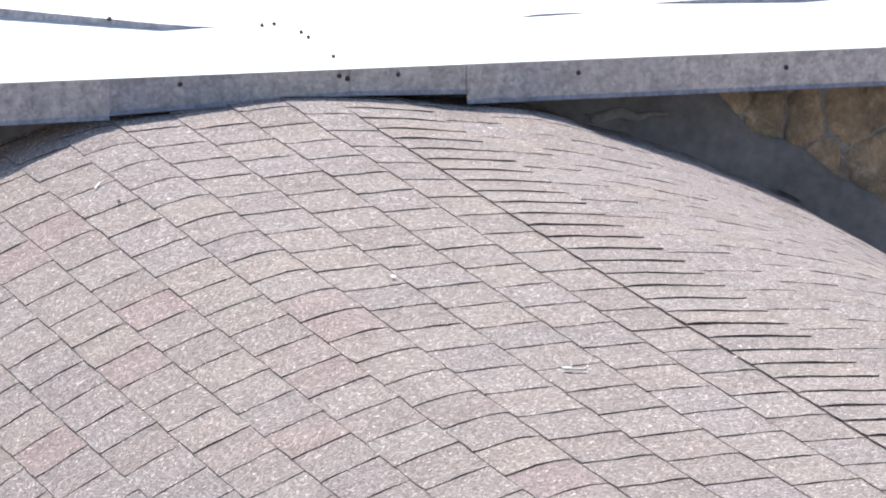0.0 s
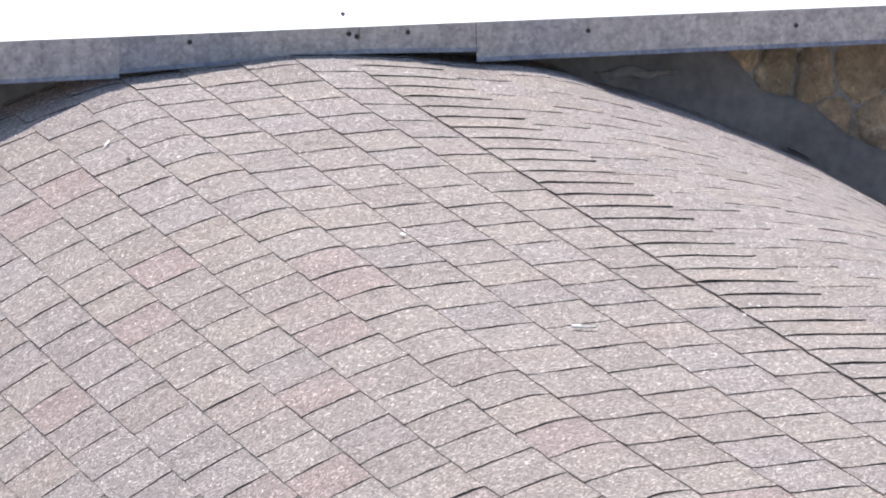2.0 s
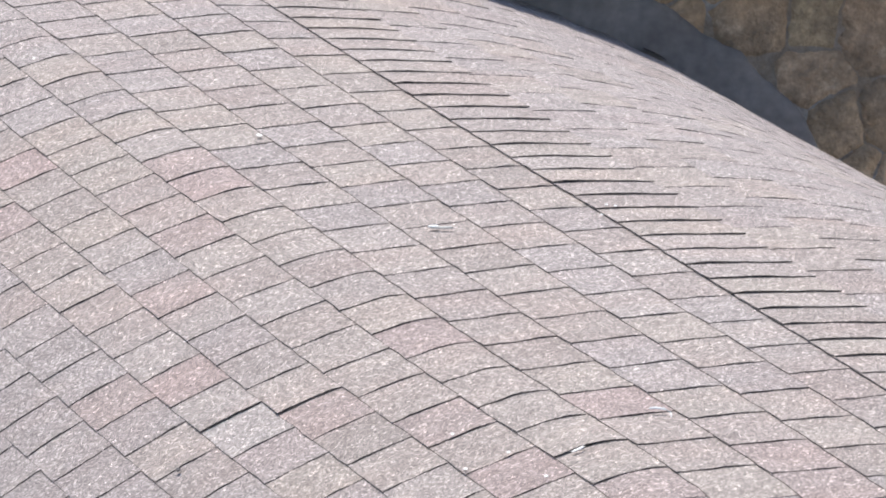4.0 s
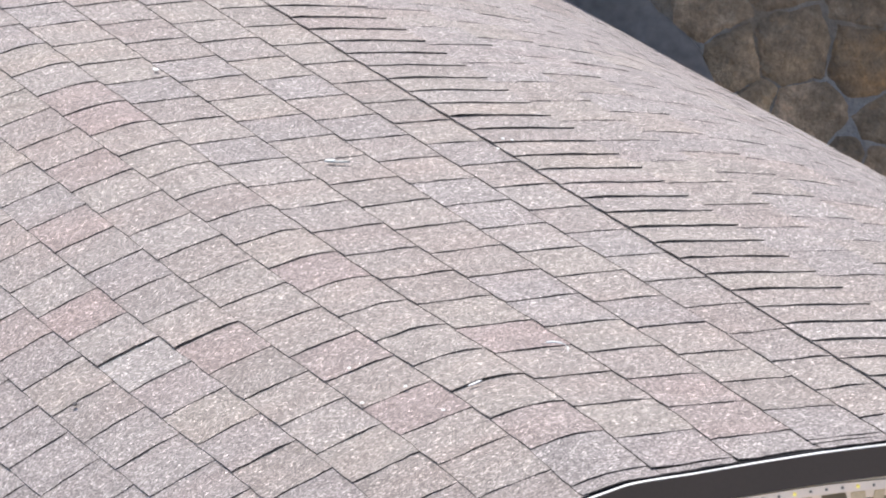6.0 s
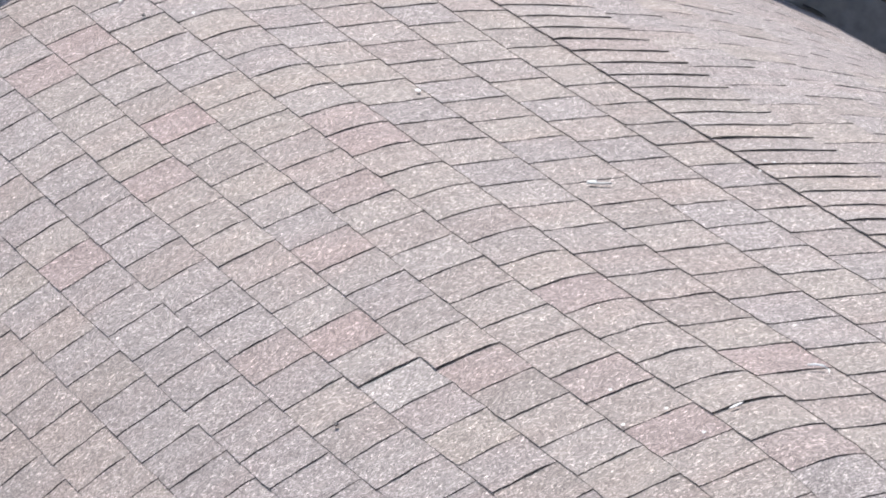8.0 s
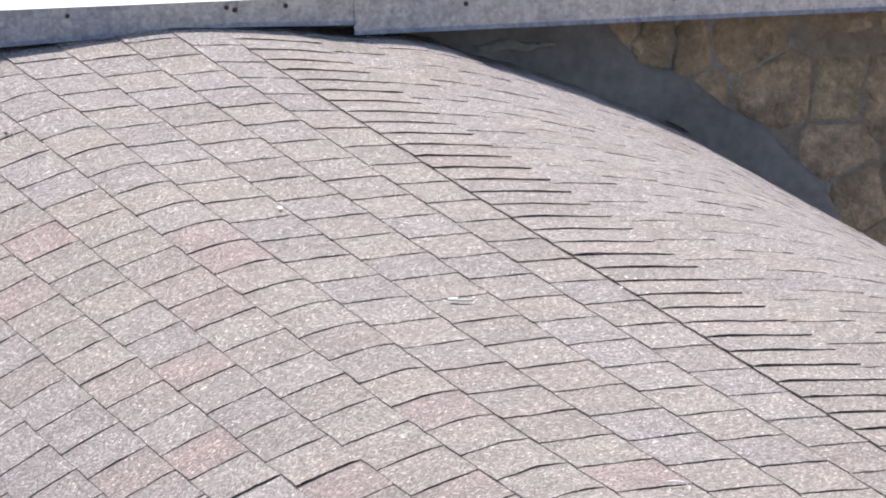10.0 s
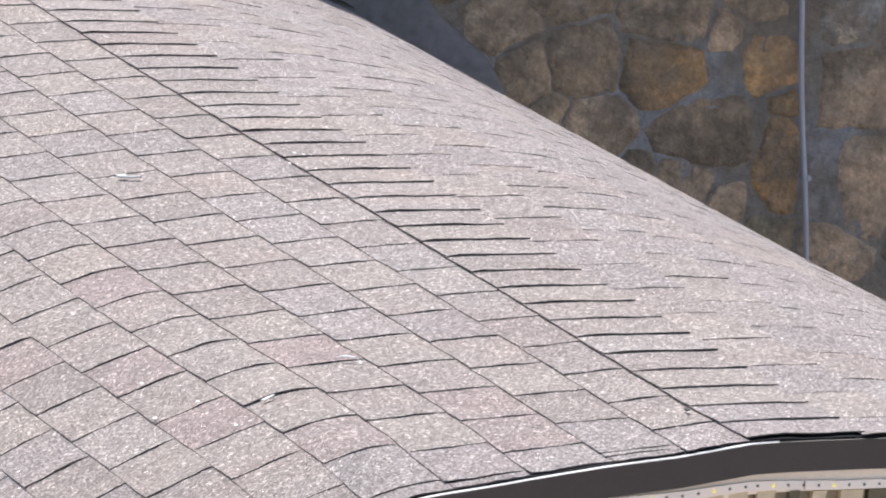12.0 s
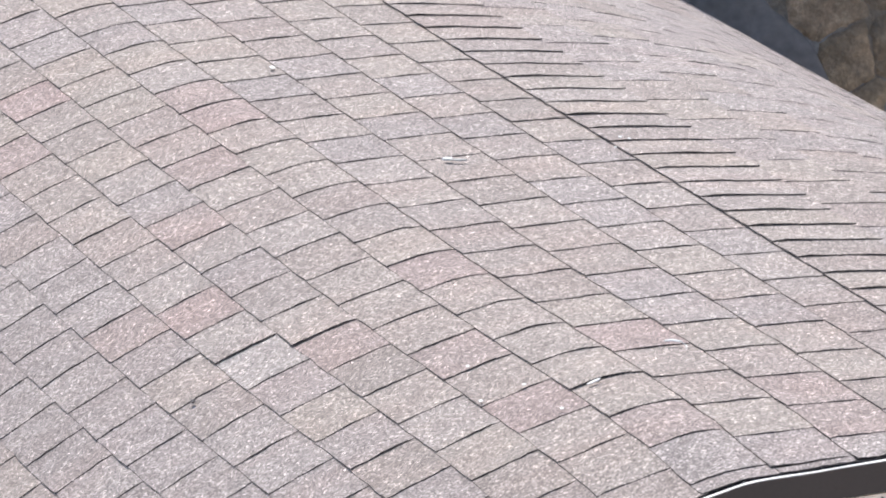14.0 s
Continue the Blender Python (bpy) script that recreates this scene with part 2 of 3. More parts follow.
def warp(s, y):
    """How far the old deck has warped out of its even section, at s along the arc and the depth y."""
    if s >= 0:
        d = 0.012 * ease((y + 3.2) / 2.2) * min(1.0, s / 0.15) * min(1.0, max(0.0, 2.4 - s))
        d += float(np.interp(s, [p for p, _ in SAG_NEAR], [q for _, q in SAG_NEAR])) * ease((-y - 6.4) / 1.5)
    else:
        d = float(np.interp(y, (-8.6, -5.0, -2.6, 0), (0.066, 0.055, 0.033, 0.0))) * max(0.0, 1 + s / 1.4) * -s
        d += 0.045 * ease(-y / 4.5) * math.sin(math.pi * min(1.0, max(0.0, (-s - 0.12) / 1.4))) ** 2
        d += 0.012 * ease((-y - 6.0) / 2.0) * ease((-s - 0.6) / 0.6) + 0.034 * ease((-y - 6.3) / 1.5) * ease((-s - 0.7) / 0.4)
        d += 0.022 * ease((y + 1.6) / 1.4) * ease((-s - 0.25) / 0.5) * ease((1.7 + s) / 0.4)
    if s < 0:
        d += 0.013 * ease((y + 1.0) / 0.9) * math.sin(math.pi * min(1.0, max(0.0, (-s - 0.32) / 0.52))) ** 2
        d += 0.012 * ease((-y - 3.5) / 2.0) * ease((-s - 1.3) / 0.3)
        d += ease((y + 0.35) / 0.5) * ease(-s / 0.2) * (0.012 * noise.noise((s * 7, 2.0, 0)) + 0.008 * noise.noise((s * 19, 7.0, 0)))
    d += (0.010 if s >= 0 else 0.004) * ease((y + 0.8) / 0.8) * max(0.0, 1 - abs(s) / 0.5)
    d += ease((-y - 8.05) / 0.5) * float(np.interp(s, [p for p, _ in FRONT], [q for _, q in FRONT]))
    return d


def slip(s, y):
    """The courses close up towards the ridge near the front edge."""
    bow = 0.010 * math.exp(-((y + 3.3) / 1.7) ** 2)  # the ridge line is not quite straight
    return s - 0.020 * ease((-y - 5.6) / 2.2) if s > 0.1 else s + bow * max(0.0, 1 - abs(s) / (0.1 if s > 0 else 0.45))


def arc_at_x(x):
    """The s of the deck's point at x."""
    tab = ARC_A if x < 0 else ARC_B
    s = float(np.interp(abs(x), np.abs(tab[1]), tab[0]))
    return s if x < 0 else -s


def band_mesh(name, s0, s1, h0, h1, y0, y1, mat, n=60, wob=0.0, seed=0, rise=None):
    """A bent bar that follows the arc from s0 to s1, between the heights h0, h1 and the depths y0, y1."""
    verts, faces = [], []
    for i in range(n + 1):
        s = s0 + (s1 - s0) * i / n
        e = wob * 1.6 * noise.noise((s * 9 + seed, seed, 0)) + 0.5 * wob * noise.noise((s * 31, seed, 5))
        up = rise(s) if rise else 0.0
        for h, y in ((h0, y0), (h1 + e, y0), (h1 + e, y1), (h0, y1)):
            x, z = arc(s, h + up)
            verts.append((x, y, z + warp(s, y)))
    for i in range(n):
        for k in range(4):
            a, b = 4 * i + k, 4 * i + (k + 1) % 4
            faces.append((a, b, b + 4, a + 4))
    faces += [(0, 3, 2, 1), (4 * n, 4 * n + 1, 4 * n + 2, 4 * n + 3)]
    return mesh_of(name, verts, faces, mat)


def deck_mesh(name, s0, s1, h0, h1, y0, y1, mat, n=60, m=24):
    verts, faces = [], []
    for h in (h0, h1):
        for j in range(m + 1):
            y = y0 + (y1 - y0) * j / m
            for i in range(n + 1):
                s = s0 + (s1 - s0) * i / n
                x, z = arc(s, h)
                verts.append((x, y, z + warp(s if s else (s1 * 1e-6), y)))
    k = (n + 1) * (m + 1)
    for j in range(m):
        for i in range(n):
            a = j * (n + 1) + i
            q = (a, a + 1, a + n + 2, a + n + 1)
            faces += [q, tuple(k + v for v in q[::-1])]
    ring = [i for i in range(n + 1)] + [j * (n + 1) + n for j in range(1, m + 1)] + [m * (n + 1) + i for i in range(n - 1, -1, -1)] + [j * (n + 1) for j in range(m - 1, 0, -1)]
    faces += [(a, p, p + k, a + k) for a, p in zip(ring, ring[1:] + ring[:1])]
    return mesh_of(name, verts, faces, mat)


NEAR, WALL_Y = -8.60, 0.25
S_A, S_B = 2.5, 2.5

# ---- structure: ground, walls ----
ground = tagged(part("ground", mesh_of("ground", [(-900, -900, 0), (900, -900, 0), (900, 900, 0), (-900, 900, 0)], [(0, 1, 2, 3)], GROUND)),
                "unseen ground round the building, pale and warm to bounce light upwards", "ground", kind="structure")
stone_wall = tagged(part("wall_north", box_mesh("wall_north", -5, 7, WALL_Y, WALL_Y + 0.4, 0, RIDGE + 0.045, MORTAR)),
                    "shaded rubble stone wall with thick grey mortar", "wall", kind="structure")


def porch_wall(name, y0, y1):
    n, verts = 40, []
    ss = [S_B * 0.8 * (2 * i / n - 1) for i in range(n + 1)]
    for y in (y0, y1):
        for s in ss:
            x, z = arc(-s, -0.10)
            verts.append((x, y, RIDGE + z))
        verts += [(arc(-ss[-1])[0], y, 0), (arc(-ss[0])[0], y, 0)]
    m = n + 3
    faces = [tuple(range(m))[::-1], tuple(range(m, 2 * m))]
    faces += [(i, (i + 1) % m, m + (i + 1) % m, m + i) for i in range(m)]
    return mesh_of(name, verts, faces, PLASTER)


tagged(part("wall_south", porch_wall("wall_south", NEAR + 0.20, NEAR + 0.40)), "plain beige wall under the arched canopy", "wall", kind="structure")

for name, way in (("wall_west", 1), ("wall_east", -1)):
    x, z = arc(way * 2.0, -0.10)
    tagged(part(name, box_mesh(name, min(x, x + way * 0.2), max(x, x + way * 0.2), NEAR + 0.40, WALL_Y, 0, RIDGE + z - 0.02, PLASTER)), "plain beige side wall under the arched canopy", "wall", kind="structure")


def house_wall(name, x0, x1, y0, y1):
    ends = [(x0, y0), (x1, y0), (x1, y1), (x0, y1)]
    verts = [(x, y, 0) for x, y in ends] + [(x, y, RIDGE + 0.080 + 0.014 * x + 0.14 * y) for x, y in ends]
    me = mesh_of(name, verts, [(3, 2, 1, 0), (4, 5, 6, 7), (0, 1, 5, 4), (1, 2, 6, 5), (2, 3, 7, 6), (3, 0, 4, 7)], PLASTER)
    tagged(part(name, me), "unseen plain beige wall, added to close the house behind", "wall", kind="structure")


# unseen walls, added to close the house and keep light out below its roof
house_wall("wall_house_west", -5, -4.7, WALL_Y + 0.4, 4.9)
house_wall("wall_house_east", 6.7, 7, WALL_Y + 0.4, 4.9)
house_wall("wall_house_north", -4.7, 6.7, 4.6, 4.9)

# ---- the canopy ----
canopy = tagged(empty("arched_canopy", (0, 0, RIDGE)), "long arched porch roof covered in pale pinkish grey asphalt shingles", "canopy roof")
slope_a = part("roof_slope", deck_mesh("roof_slope", 0.0, S_A, -0.03, -0.008, NEAR + 0.06, WALL_Y, FELT), canopy, "curved roof slope with staggered shingle tabs")
slope_b = part("roof_slope", deck_mesh("roof_slope", 0.0, -S_B, -0.03, -0.008, NEAR + 0.06, WALL_Y, FELT), canopy, "curved roof slope with a row of lifted tabs at the ridge")
part("fascia", band_mesh("fascia", -1.6, 2.3, -0.069, -0.0075, NEAR - 0.008, NEAR + 0.006, BROWN, 120), canopy, "dark brown bent sheet-metal fascia")
# real metal edge, but its highlight is put into the pale colour and the length
part("drip_edge", band_mesh("drip_edge", -0.06, 2.3, -0.0076, -0.0056, NEAR - 0.0095, NEAR + 0.006, RIM, 120), canopy, "thin pale metal drip edge")
part("soffit_board", band_mesh("soffit_board", -1.6, 2.3, -0.112, -0.067, NEAR + 0.012, NEAR + 0.03, CREAM, 120), canopy, "cream board under the fascia")
part("underlay", band_mesh("underlay", -1.6, 2.3, -0.03, -0.0035, NEAR + 0.002, NEAR + 0.06, BITUMEN_AND_GAP, 160, 0.0022, 5), canopy, "ragged black bitumen underlay edge")

# ---- shingle tabs ----
TAB, COURSE, CAP = 0.333, 0.157, 0.147
THICK = 0.0030


def tab_mesh(s0, s1, far, near, seed, lift, butt, base, mat, drag=0.0, rise=0.35, sink=0.0014, ns=9, ny=4, wave=0.0005):
    """One tab: s0 its upper edge, s1 its lower edge; it runs from far to near, where its end is lifted."""
    rnd = random.Random(seed)
    lean = rnd.uniform(-0.4, 0.4) * lift
    ph = rnd.uniform(0, 6.28)
    top, low, n = [], [], (ns + 1) * (ny + 1)
    skew = rnd.uniform(-0.004, 0.004)
    side = 1e-6 if s1 > s0 else -1e-6
    for j in range(ny + 1):
        v = j / ny
        for i in range(ns + 1):
            u = i / ns
            s = s0 + (s1 - s0) * u + (rnd.uniform(-0.0018, 0.0018) if i in (0, ns) else 0)
            h = base + butt * u - sink * (1 - v) + (lift + lean * (2 * u - 1)) * v ** 2.5 * ease((u + 0.02) / rise) * (1 - 0.3 * u) + wave * math.sin(9 * u + ph) * (0.4 + v)
            y = (near - far) * v + drag * (u - 0.5) + skew * (u - 0.5) * (1 if j in (0, ny) else 0.5) + (rnd.uniform(-0.004, 0.004) if j == ny else 0)
            s = slip(s, far + y)
            d = warp(s if abs(s) > 0.005 else side, far + y)
            x, z = arc(s, h + THICK)
            top.append((x, y, z + d))
            x, z = arc(s, h)
            low.append((x, y, z + d))
    verts = top + low
    faces = []
    flip = (s1 > s0)
    for j in range(ny):
        for i in range(ns):
            a = j * (ns + 1) + i
            q = (a, a + 1, a + ns + 2, a + ns + 1)
            faces.append(q if flip else q[::-1])
    ring = list(range(ns + 1)) + [j * (ns + 1) + ns for j in range(1, ny + 1)] + [ny * (ns + 1) + i for i in range(ns - 1, -1, -1)] + [j * (ns + 1) for j in range(ny - 1, 0, -1)]
    for a, b in zip(ring, ring[1:] + ring[:1]):
        q = (a, a + n, b + n, b)
        faces.append(q if flip else q[::-1])
    me = mesh_of("shingle", verts, faces, mat)
    me.materials.append(CUT)
    me.materials.append(WORN)
    for k, p in enumerate(me.polygons[ns * ny:]):
        p.material_index = 1 if ns + ny <= k < 2 * ns + ny else 2
    return me


PINK = [(6, -4.71), (4, -3.375), (4, -3.75), (7, -5.445), (6, -6.32), (5, -6.81), (4, -5.985), (5, -7.42), (3, -7.105), (4, -7.835), (2, -7.905), (2, -8.065),
        (5, -4.17), (6, -1.135), (7, -3.105), (6, -2.59), (7, -1.38), (9, -3.6), (8, -5.2)]
PALE = [(7, -6.14)]
GREY = [(9, -4.5), (8, -5.32), (8, -5.66), (8, -5.1), (9, -5.07), (9, -5.84), (10, -5.76), (10, -6.14), (7, -6.5), (8, -6.68), (1, -3.8), (3, -4.29), (3, -3.37),
        (2, -6.66), (2, -6.87), (9, -6.25), (7, -7.03), (9, -4.74), (8, -4.89), (7, -7.72), (2, -3.29), (1, -5.59)]
RAISED = [(7, -5.975, 0.0046), (6, -6.165, 0.0044), (4, -7.445, 0.0048), (5, -6.98, 0.0028), (7, -7.4, 0.0030)]


def creep(y, course):
    """The lower courses were laid with wider joints towards the wall, and the row at the ridge has slipped a little halfway along."""
    if course < 0:
        return y - 0.028 * math.exp(-((y + 3.9) / 1.1) ** 2)
    start, most = {4: (-1.6, 0.10), 5: (-2.2, 0.095), 6: (-2.4, 0.10)}.get(course, (-2.6, 0.12))
    return y + most * (max(0.0, y - start) / 1.4) ** 1.3 if course >= 4 else y


STARTERS = (1, 3, 6)  # courses whose last tab ends short of the starter strip


def lay(parent, s0, s1, phase, length, overlap, lifts, butt, seed, keep, rest, base=-0.005, course=-1, trim=0.022, drag=0.0, rise=0.35, sink=0.0014, grey=0.0, cream=0.0, ragged=0.0):
    """One course along the whole canopy: tabs as objects of their own, or gathered in rest."""
    rnd = random.Random(seed)
    i0 = math.floor((NEAR - phase) / length) - 1
    for i in range(i0, i0 + int(9.5 / length) + 4):
        near, far = creep(phase + length * i, course), creep(phase + length * (i + 1), course)
        front = NEAR + rnd.uniform(0.004, trim) + (0.045 if course in STARTERS else 0)
        lift = rnd.choice(lifts) * rnd.uniform(0.8, 1.25)
        if far < front + 0.02 or near > WALL_Y - 0.03:
            continue
        tip, far = max(near - overlap, front), min(far, WALL_Y - 0.002 - rnd.uniform(0.3, 1.0) * ragged)
        for k, y, height in RAISED:
            if k == course and abs(y - near) < length * 0.3:
                lift = height
        mat = SHINGLE
        if any(k == course and near <= y < far for k, y in PINK):
            mat = PINK_SHINGLE
        elif any(k == course and near <= y < far for k, y in PALE):
            mat = PALE_SHINGLE
        elif far > -2.2 and 0 <= course < 6 and rnd.random() < 0.45:
            mat = GREY_SHINGLE
        elif any(k == course and near <= y < far for k, y in GREY) or rnd.random() < grey or far < NEAR + 0.5 and course < 5:
            mat = GREY_SHINGLE
        elif rnd.random() < cream:
            mat = CREAM_SHINGLE
        me = tab_mesh(s0, s1, far, tip, seed * 60 + i, lift, butt, base, mat, drag if NEAR + 0.1 < tip and far < WALL_Y - 0.1 else 0.0, rise, sink)
        if keep:
            part("shingle", me, parent, at=(0, far, 0))
        else:
            rest.append((me, far))


def gather(name, rest, parent, mat):
    verts, faces, slots = [], [], []
    for me, y in rest:
        k = len(verts)
        verts += [(v.co.x, v.co.y + y, v.co.z) for v in me.vertices]
        faces += [tuple(k + i for i in p.vertices) for p in me.polygons]
        slots += [p.material_index for p in me.polygons]
    if verts:
        whole = mesh_of(name, verts, faces, mat)
        whole.materials.append(CUT)
        whole.materials.append(WORN)
        whole.polygons.foreach_set("material_index", slots)
        tagged(part(name, whole, parent), kind="stuff")


LIFTS = [0.0013, 0.0018, 0.0010, 0.0022, 0.0009, 0.0017, 0.0020, 0.0013]
PHASES = [-0.013, 0.165, 0.298, 0.085, 0.172, 0.005, 0.17, 0.020, 0.185, 0.012, 0.18, 0.0, 0.17, 0.0, 0.17, 0.0]
COURSE_X = [0.0, 0.147, 0.300, 0.464, 0.630, 0.784, 0.933, 1.073, 1.210, 1.348, 1.480, 1.607, 1.729, 1.846, 1.958, 2.065]
rest_a, rest_b = [], []
for k in range(15):
    s0, s1 = arc_at_x(-COURSE_X[k] - 1e-6), arc_at_x(-COURSE_X[k + 1])
    lay(slope_a, s0 - (0.012 if k else 0.004), s1 + 0.001, PHASES[k], TAB, 0.010, LIFTS, 0.0029, 100 + k, k < 11, rest_a, course=k, grey=0.75 if k > 7 else 0.10, cream=0.14 if k < 7 else 0.0)
gather("shingle_course", rest_a, slope_a, SHINGLE)

for k in STARTERS:
    s0, s1 = arc_at_x(-COURSE_X[k] - 0.006), arc_at_x(-COURSE_X[k + 1] + 0.004)
    part("starter_strip", tab_mesh(s0, s1, NEAR + 0.052, NEAR + 0.008, 900 + k, 0.0, 0.0, -0.0030, GREY_SHINGLE, sink=0.0), slope_a, "pale starter strip under the last tab", (0, NEAR + 0.052, 0))

RIDGE_TAB, RIDGE_W = 0.2148, 0.248
lay(slope_b, 0.0015, -RIDGE_W, -0.009, RIDGE_TAB, 0.014, [0.0032, 0.0028, 0.0034, 0.0030, 0.0035, 0.0031, 0.0027], -0.0025, 501, True, rest_b, base=0.0002, trim=0.03, rise=0.045, cream=0.15, ragged=0.02)
PH_B = random.Random(77)
for k in range(15):
    s0 = RIDGE_W + COURSE * k
    lay(slope_b, -(s0 - 0.012), -(s0 + COURSE + 0.003), PH_B.uniform(0, TAB), TAB, 0.010, [q * (0.8 if k < 3 else 0.2) for q in (0.0, 0.0012, 0.0, 0.0008, 0.0018, 0.0, 0.0014)], 0.003, 600 + k, k < 9, rest_b, base=-0.003, drag=0.004 if k < 3 else 0.010, rise=0.2, sink=0.0008 if k < 3 else 0.0002, grey=0.9 if k > 1 else 0.4, cream=0.4 if k < 2 else 0.0, ragged=0.02)
gather("shingle_course", rest_b, slope_b, GREY_SHINGLE)

# ---- the white roof behind, with its galvanised drip strip ----
eaves = tagged(empty("white_roof", (0, 0, RIDGE)), "glaring white sunlit roof sheet with galvanised drip strips", "roof")
SLOPE = 0.14


def sheet(name, x0, x1, y0, y1, z_off, thick, mat):
    verts = [(x, y, 0.088 + 0.014 * x + SLOPE * y + z_off + d) for d in (-thick, 0) for x, y in ((x0, y0), (x1, y0), (x1, y1), (x0, y1))]
    return mesh_of(name, verts, [(3, 2, 1, 0), (4, 5, 6, 7), (0, 1, 5, 4), (1, 2, 6, 5), (2, 3, 7, 6), (3, 0, 4, 7)], mat)


part("roof_sheet", sheet("roof_sheet", -5, 7, -0.013, 5.0, 0.0, 0.002, WHITE_SHEET), eaves, "white roof sheet")


def drip(x0, x1, bottom0, bottom1, y, hem=0.012):
    """A folded strip: an upright face and a hem that turns back below it."""
    def top(x):
        return 0.0865 + 0.014 * x
    n = 10
    verts, faces = [], []
    for i in range(n + 1):
        x = x0 + (x1 - x0) * i / n
        zb = bottom0 + (bottom1 - bottom0) * i / n
        for yy, zz in ((y + 0.0015, top(x)), (y, top(x)), (y, zb + hem), (y - 0.004, zb + hem * 0.6), (y - 0.010, zb + 0.001), (y - 0.009, zb - 0.0005), (y + 0.0015, zb + hem * 0.8)):
            verts.append((x, yy, zz))
    m = 7
    for i in range(n):
        for k in range(m):
            a, b = m * i + k, m * i + (k + 1) % m
            faces.append((a, b, b + m, a + m))
    faces += [tuple(range(m))[::-1], tuple(range(m * n, m * n + m))]
    return mesh_of("drip_strip", verts, faces, ZINC)


for spec in ((-5.0, -0.645, -0.134, -0.036, -0.046), (-0.646, 0.066, -0.030, 0.010, -0.004), (0.055, 0.396, 0.010, 0.006, -0.008), (0.392, 7.0, -0.022, 0.09, -0.012)):
    part("drip_strip", drip(*spec), eaves, "spangled galvanised steel drip strip with a folded hem")


def disc_mesh(name, r, h, mat, n=14, dome=0.5):
    """A screw head: a low dome that faces -y."""
    verts = [(r * math.cos(6.2832 * i / n), 0, r * math.sin(6.2832 * i / n)) for i in range(n)]
    verts += [(0.75 * r * math.cos(6.2832 * i / n), -h, 0.75 * r * math.sin(6.2832 * i / n)) for i in range(n)] + [(0, -h * 1.2, 0)]
    faces = [(i, (i + 1) % n, n + (i + 1) % n, n + i) for i in range(n)] + [(n + i, n + (i + 1) % n, 2 * n) for i in range(n)]
    return mesh_of(name, verts, faces, mat)


screw_me = disc_mesh("screw", 0.0072, 0.004, SCREW)
for x, z in ((-0.434, 0.054), (0.024, 0.066), (0.047, 0.058), (0.194, 0.066), (0.717, 0.057), (1.326, 0.057), (1.95, 0.06)):
    part("screw", screw_me, eaves, "dark screw head", (x, -0.0085 if x < 0.4 else -0.0125, z))

# folded lips where roof sheets overlap
def lip(line, depth, label):
    verts, faces = [], []
    for x, y, h in line:
        z = 0.088 + 0.014 * x + SLOPE * y
        verts += [(x, y, z - 0.002), (x, y + 0.004, z + h), (x, y + depth, z + h + SLOPE * depth), (x, y + depth, z - 0.002 + SLOPE * depth)]
    n = len(line) - 1
    for i in range(n):
        for k in range(4):
            a, b = 4 * i + k, 4 * i + (k + 1) % 4
            faces.append((a, a + 4, b + 4, b))
    faces += [(0, 1, 2, 3), tuple(4 * n + k for k in (3, 2, 1, 0))]
    me = mesh_of("sheet_lip", verts, faces, ZINC)
    me.materials.append(WHITE_SHEET)
    for p in me.polygons:
        if abs(p.normal.z) > 0.7:
            p.material_index = 1
    part("sheet_lip", me, eaves, label)


lip([(-3.2, 1.12, 0.036), (-0.84, 0.685, 0.028), (-0.40, 0.48, 0.018), (-0.30, 0.478, 0.007), (-0.20, 0.483, 0.0005)], 0.7, "overlapping roof sheet with a grey folded lip")
lip([(0.62, 0.455, 0.0005), (0.70, 0.465, 0.006), (0.80, 0.472, 0.005), (0.88, 0.475, 0.0005)], 0.12, "small buckle in the roof sheet")
lip([(1.02, 0.56, 0.0005), (1.20, 0.540, 0.010), (1.50, 0.515, 0.016), (1.66, 0.53, 0.011), (1.85, 0.55, 0.0005)], 0.5, "overlapping roof sheet with a grey folded lip")
part("screw", screw_me, eaves, "dark screw head", (-0.537, 0.545, 0.178))


def debris(name, pts, width, height, mat, at, label, group=""):
    """A small crooked sliver along the points given."""
    verts, faces = [], []
    for i, (x, y, z) in enumerate(pts):
        w = width * (0.35 if i in (0, len(pts) - 1) else 1.0)
        for dx, dz in ((-w / 2, 0), (w / 2, 0), (w / 3, height), (-w / 3, height)):
            verts.append((x, y + dx * 3.0, z + dz) if abs(pts[-1][0] - pts[0][0]) > abs(pts[-1][1] - pts[0][1]) * 0.2 else (x + dx, y, z + dz))
    n = len(pts) - 1
    for i in range(n):
        for k in range(4):
            a, b = 4 * i + k, 4 * i + (k + 1) % 4
            faces.append((a, b, b + 4, a + 4))
    faces += [(0, 1, 2, 3), (4 * n + 3, 4 * n + 2, 4 * n + 1, 4 * n)]
    ob = part(name, mesh_of(name, verts, faces, mat), at=at)
    return tagged(ob, label, "debris", group)


rnd = random.Random(9)
for x, y in ((-0.104, 0.477), (-0.067, 0.486), (-0.008, 0.386), (0.002, 0.329), (0.031, 0.114)):
    bm = bmesh.new()
    bmesh.ops.create_icosphere(bm, subdivisions=1, radius=0.0070)
    for v in bm.verts:
        v.co = Vector((v.co.x * rnd.uniform(0.7, 1.1), v.co.y * rnd.uniform(0.8, 1.3), v.co.z * rnd.uniform(0.9, 1.3)))
    me = bpy.data.meshes.new("crumb")
    bm.to_mesh(me)
    bm.free()
    me.materials.append(DARK_BIT)
    tagged(part("crumb", me, at=(x, y, RIDGE + 0.088 + 0.014 * x + SLOPE * y + 0.003)), "small dark crumb lying on the white roof sheet", "debris", "crumbs on the white roof")

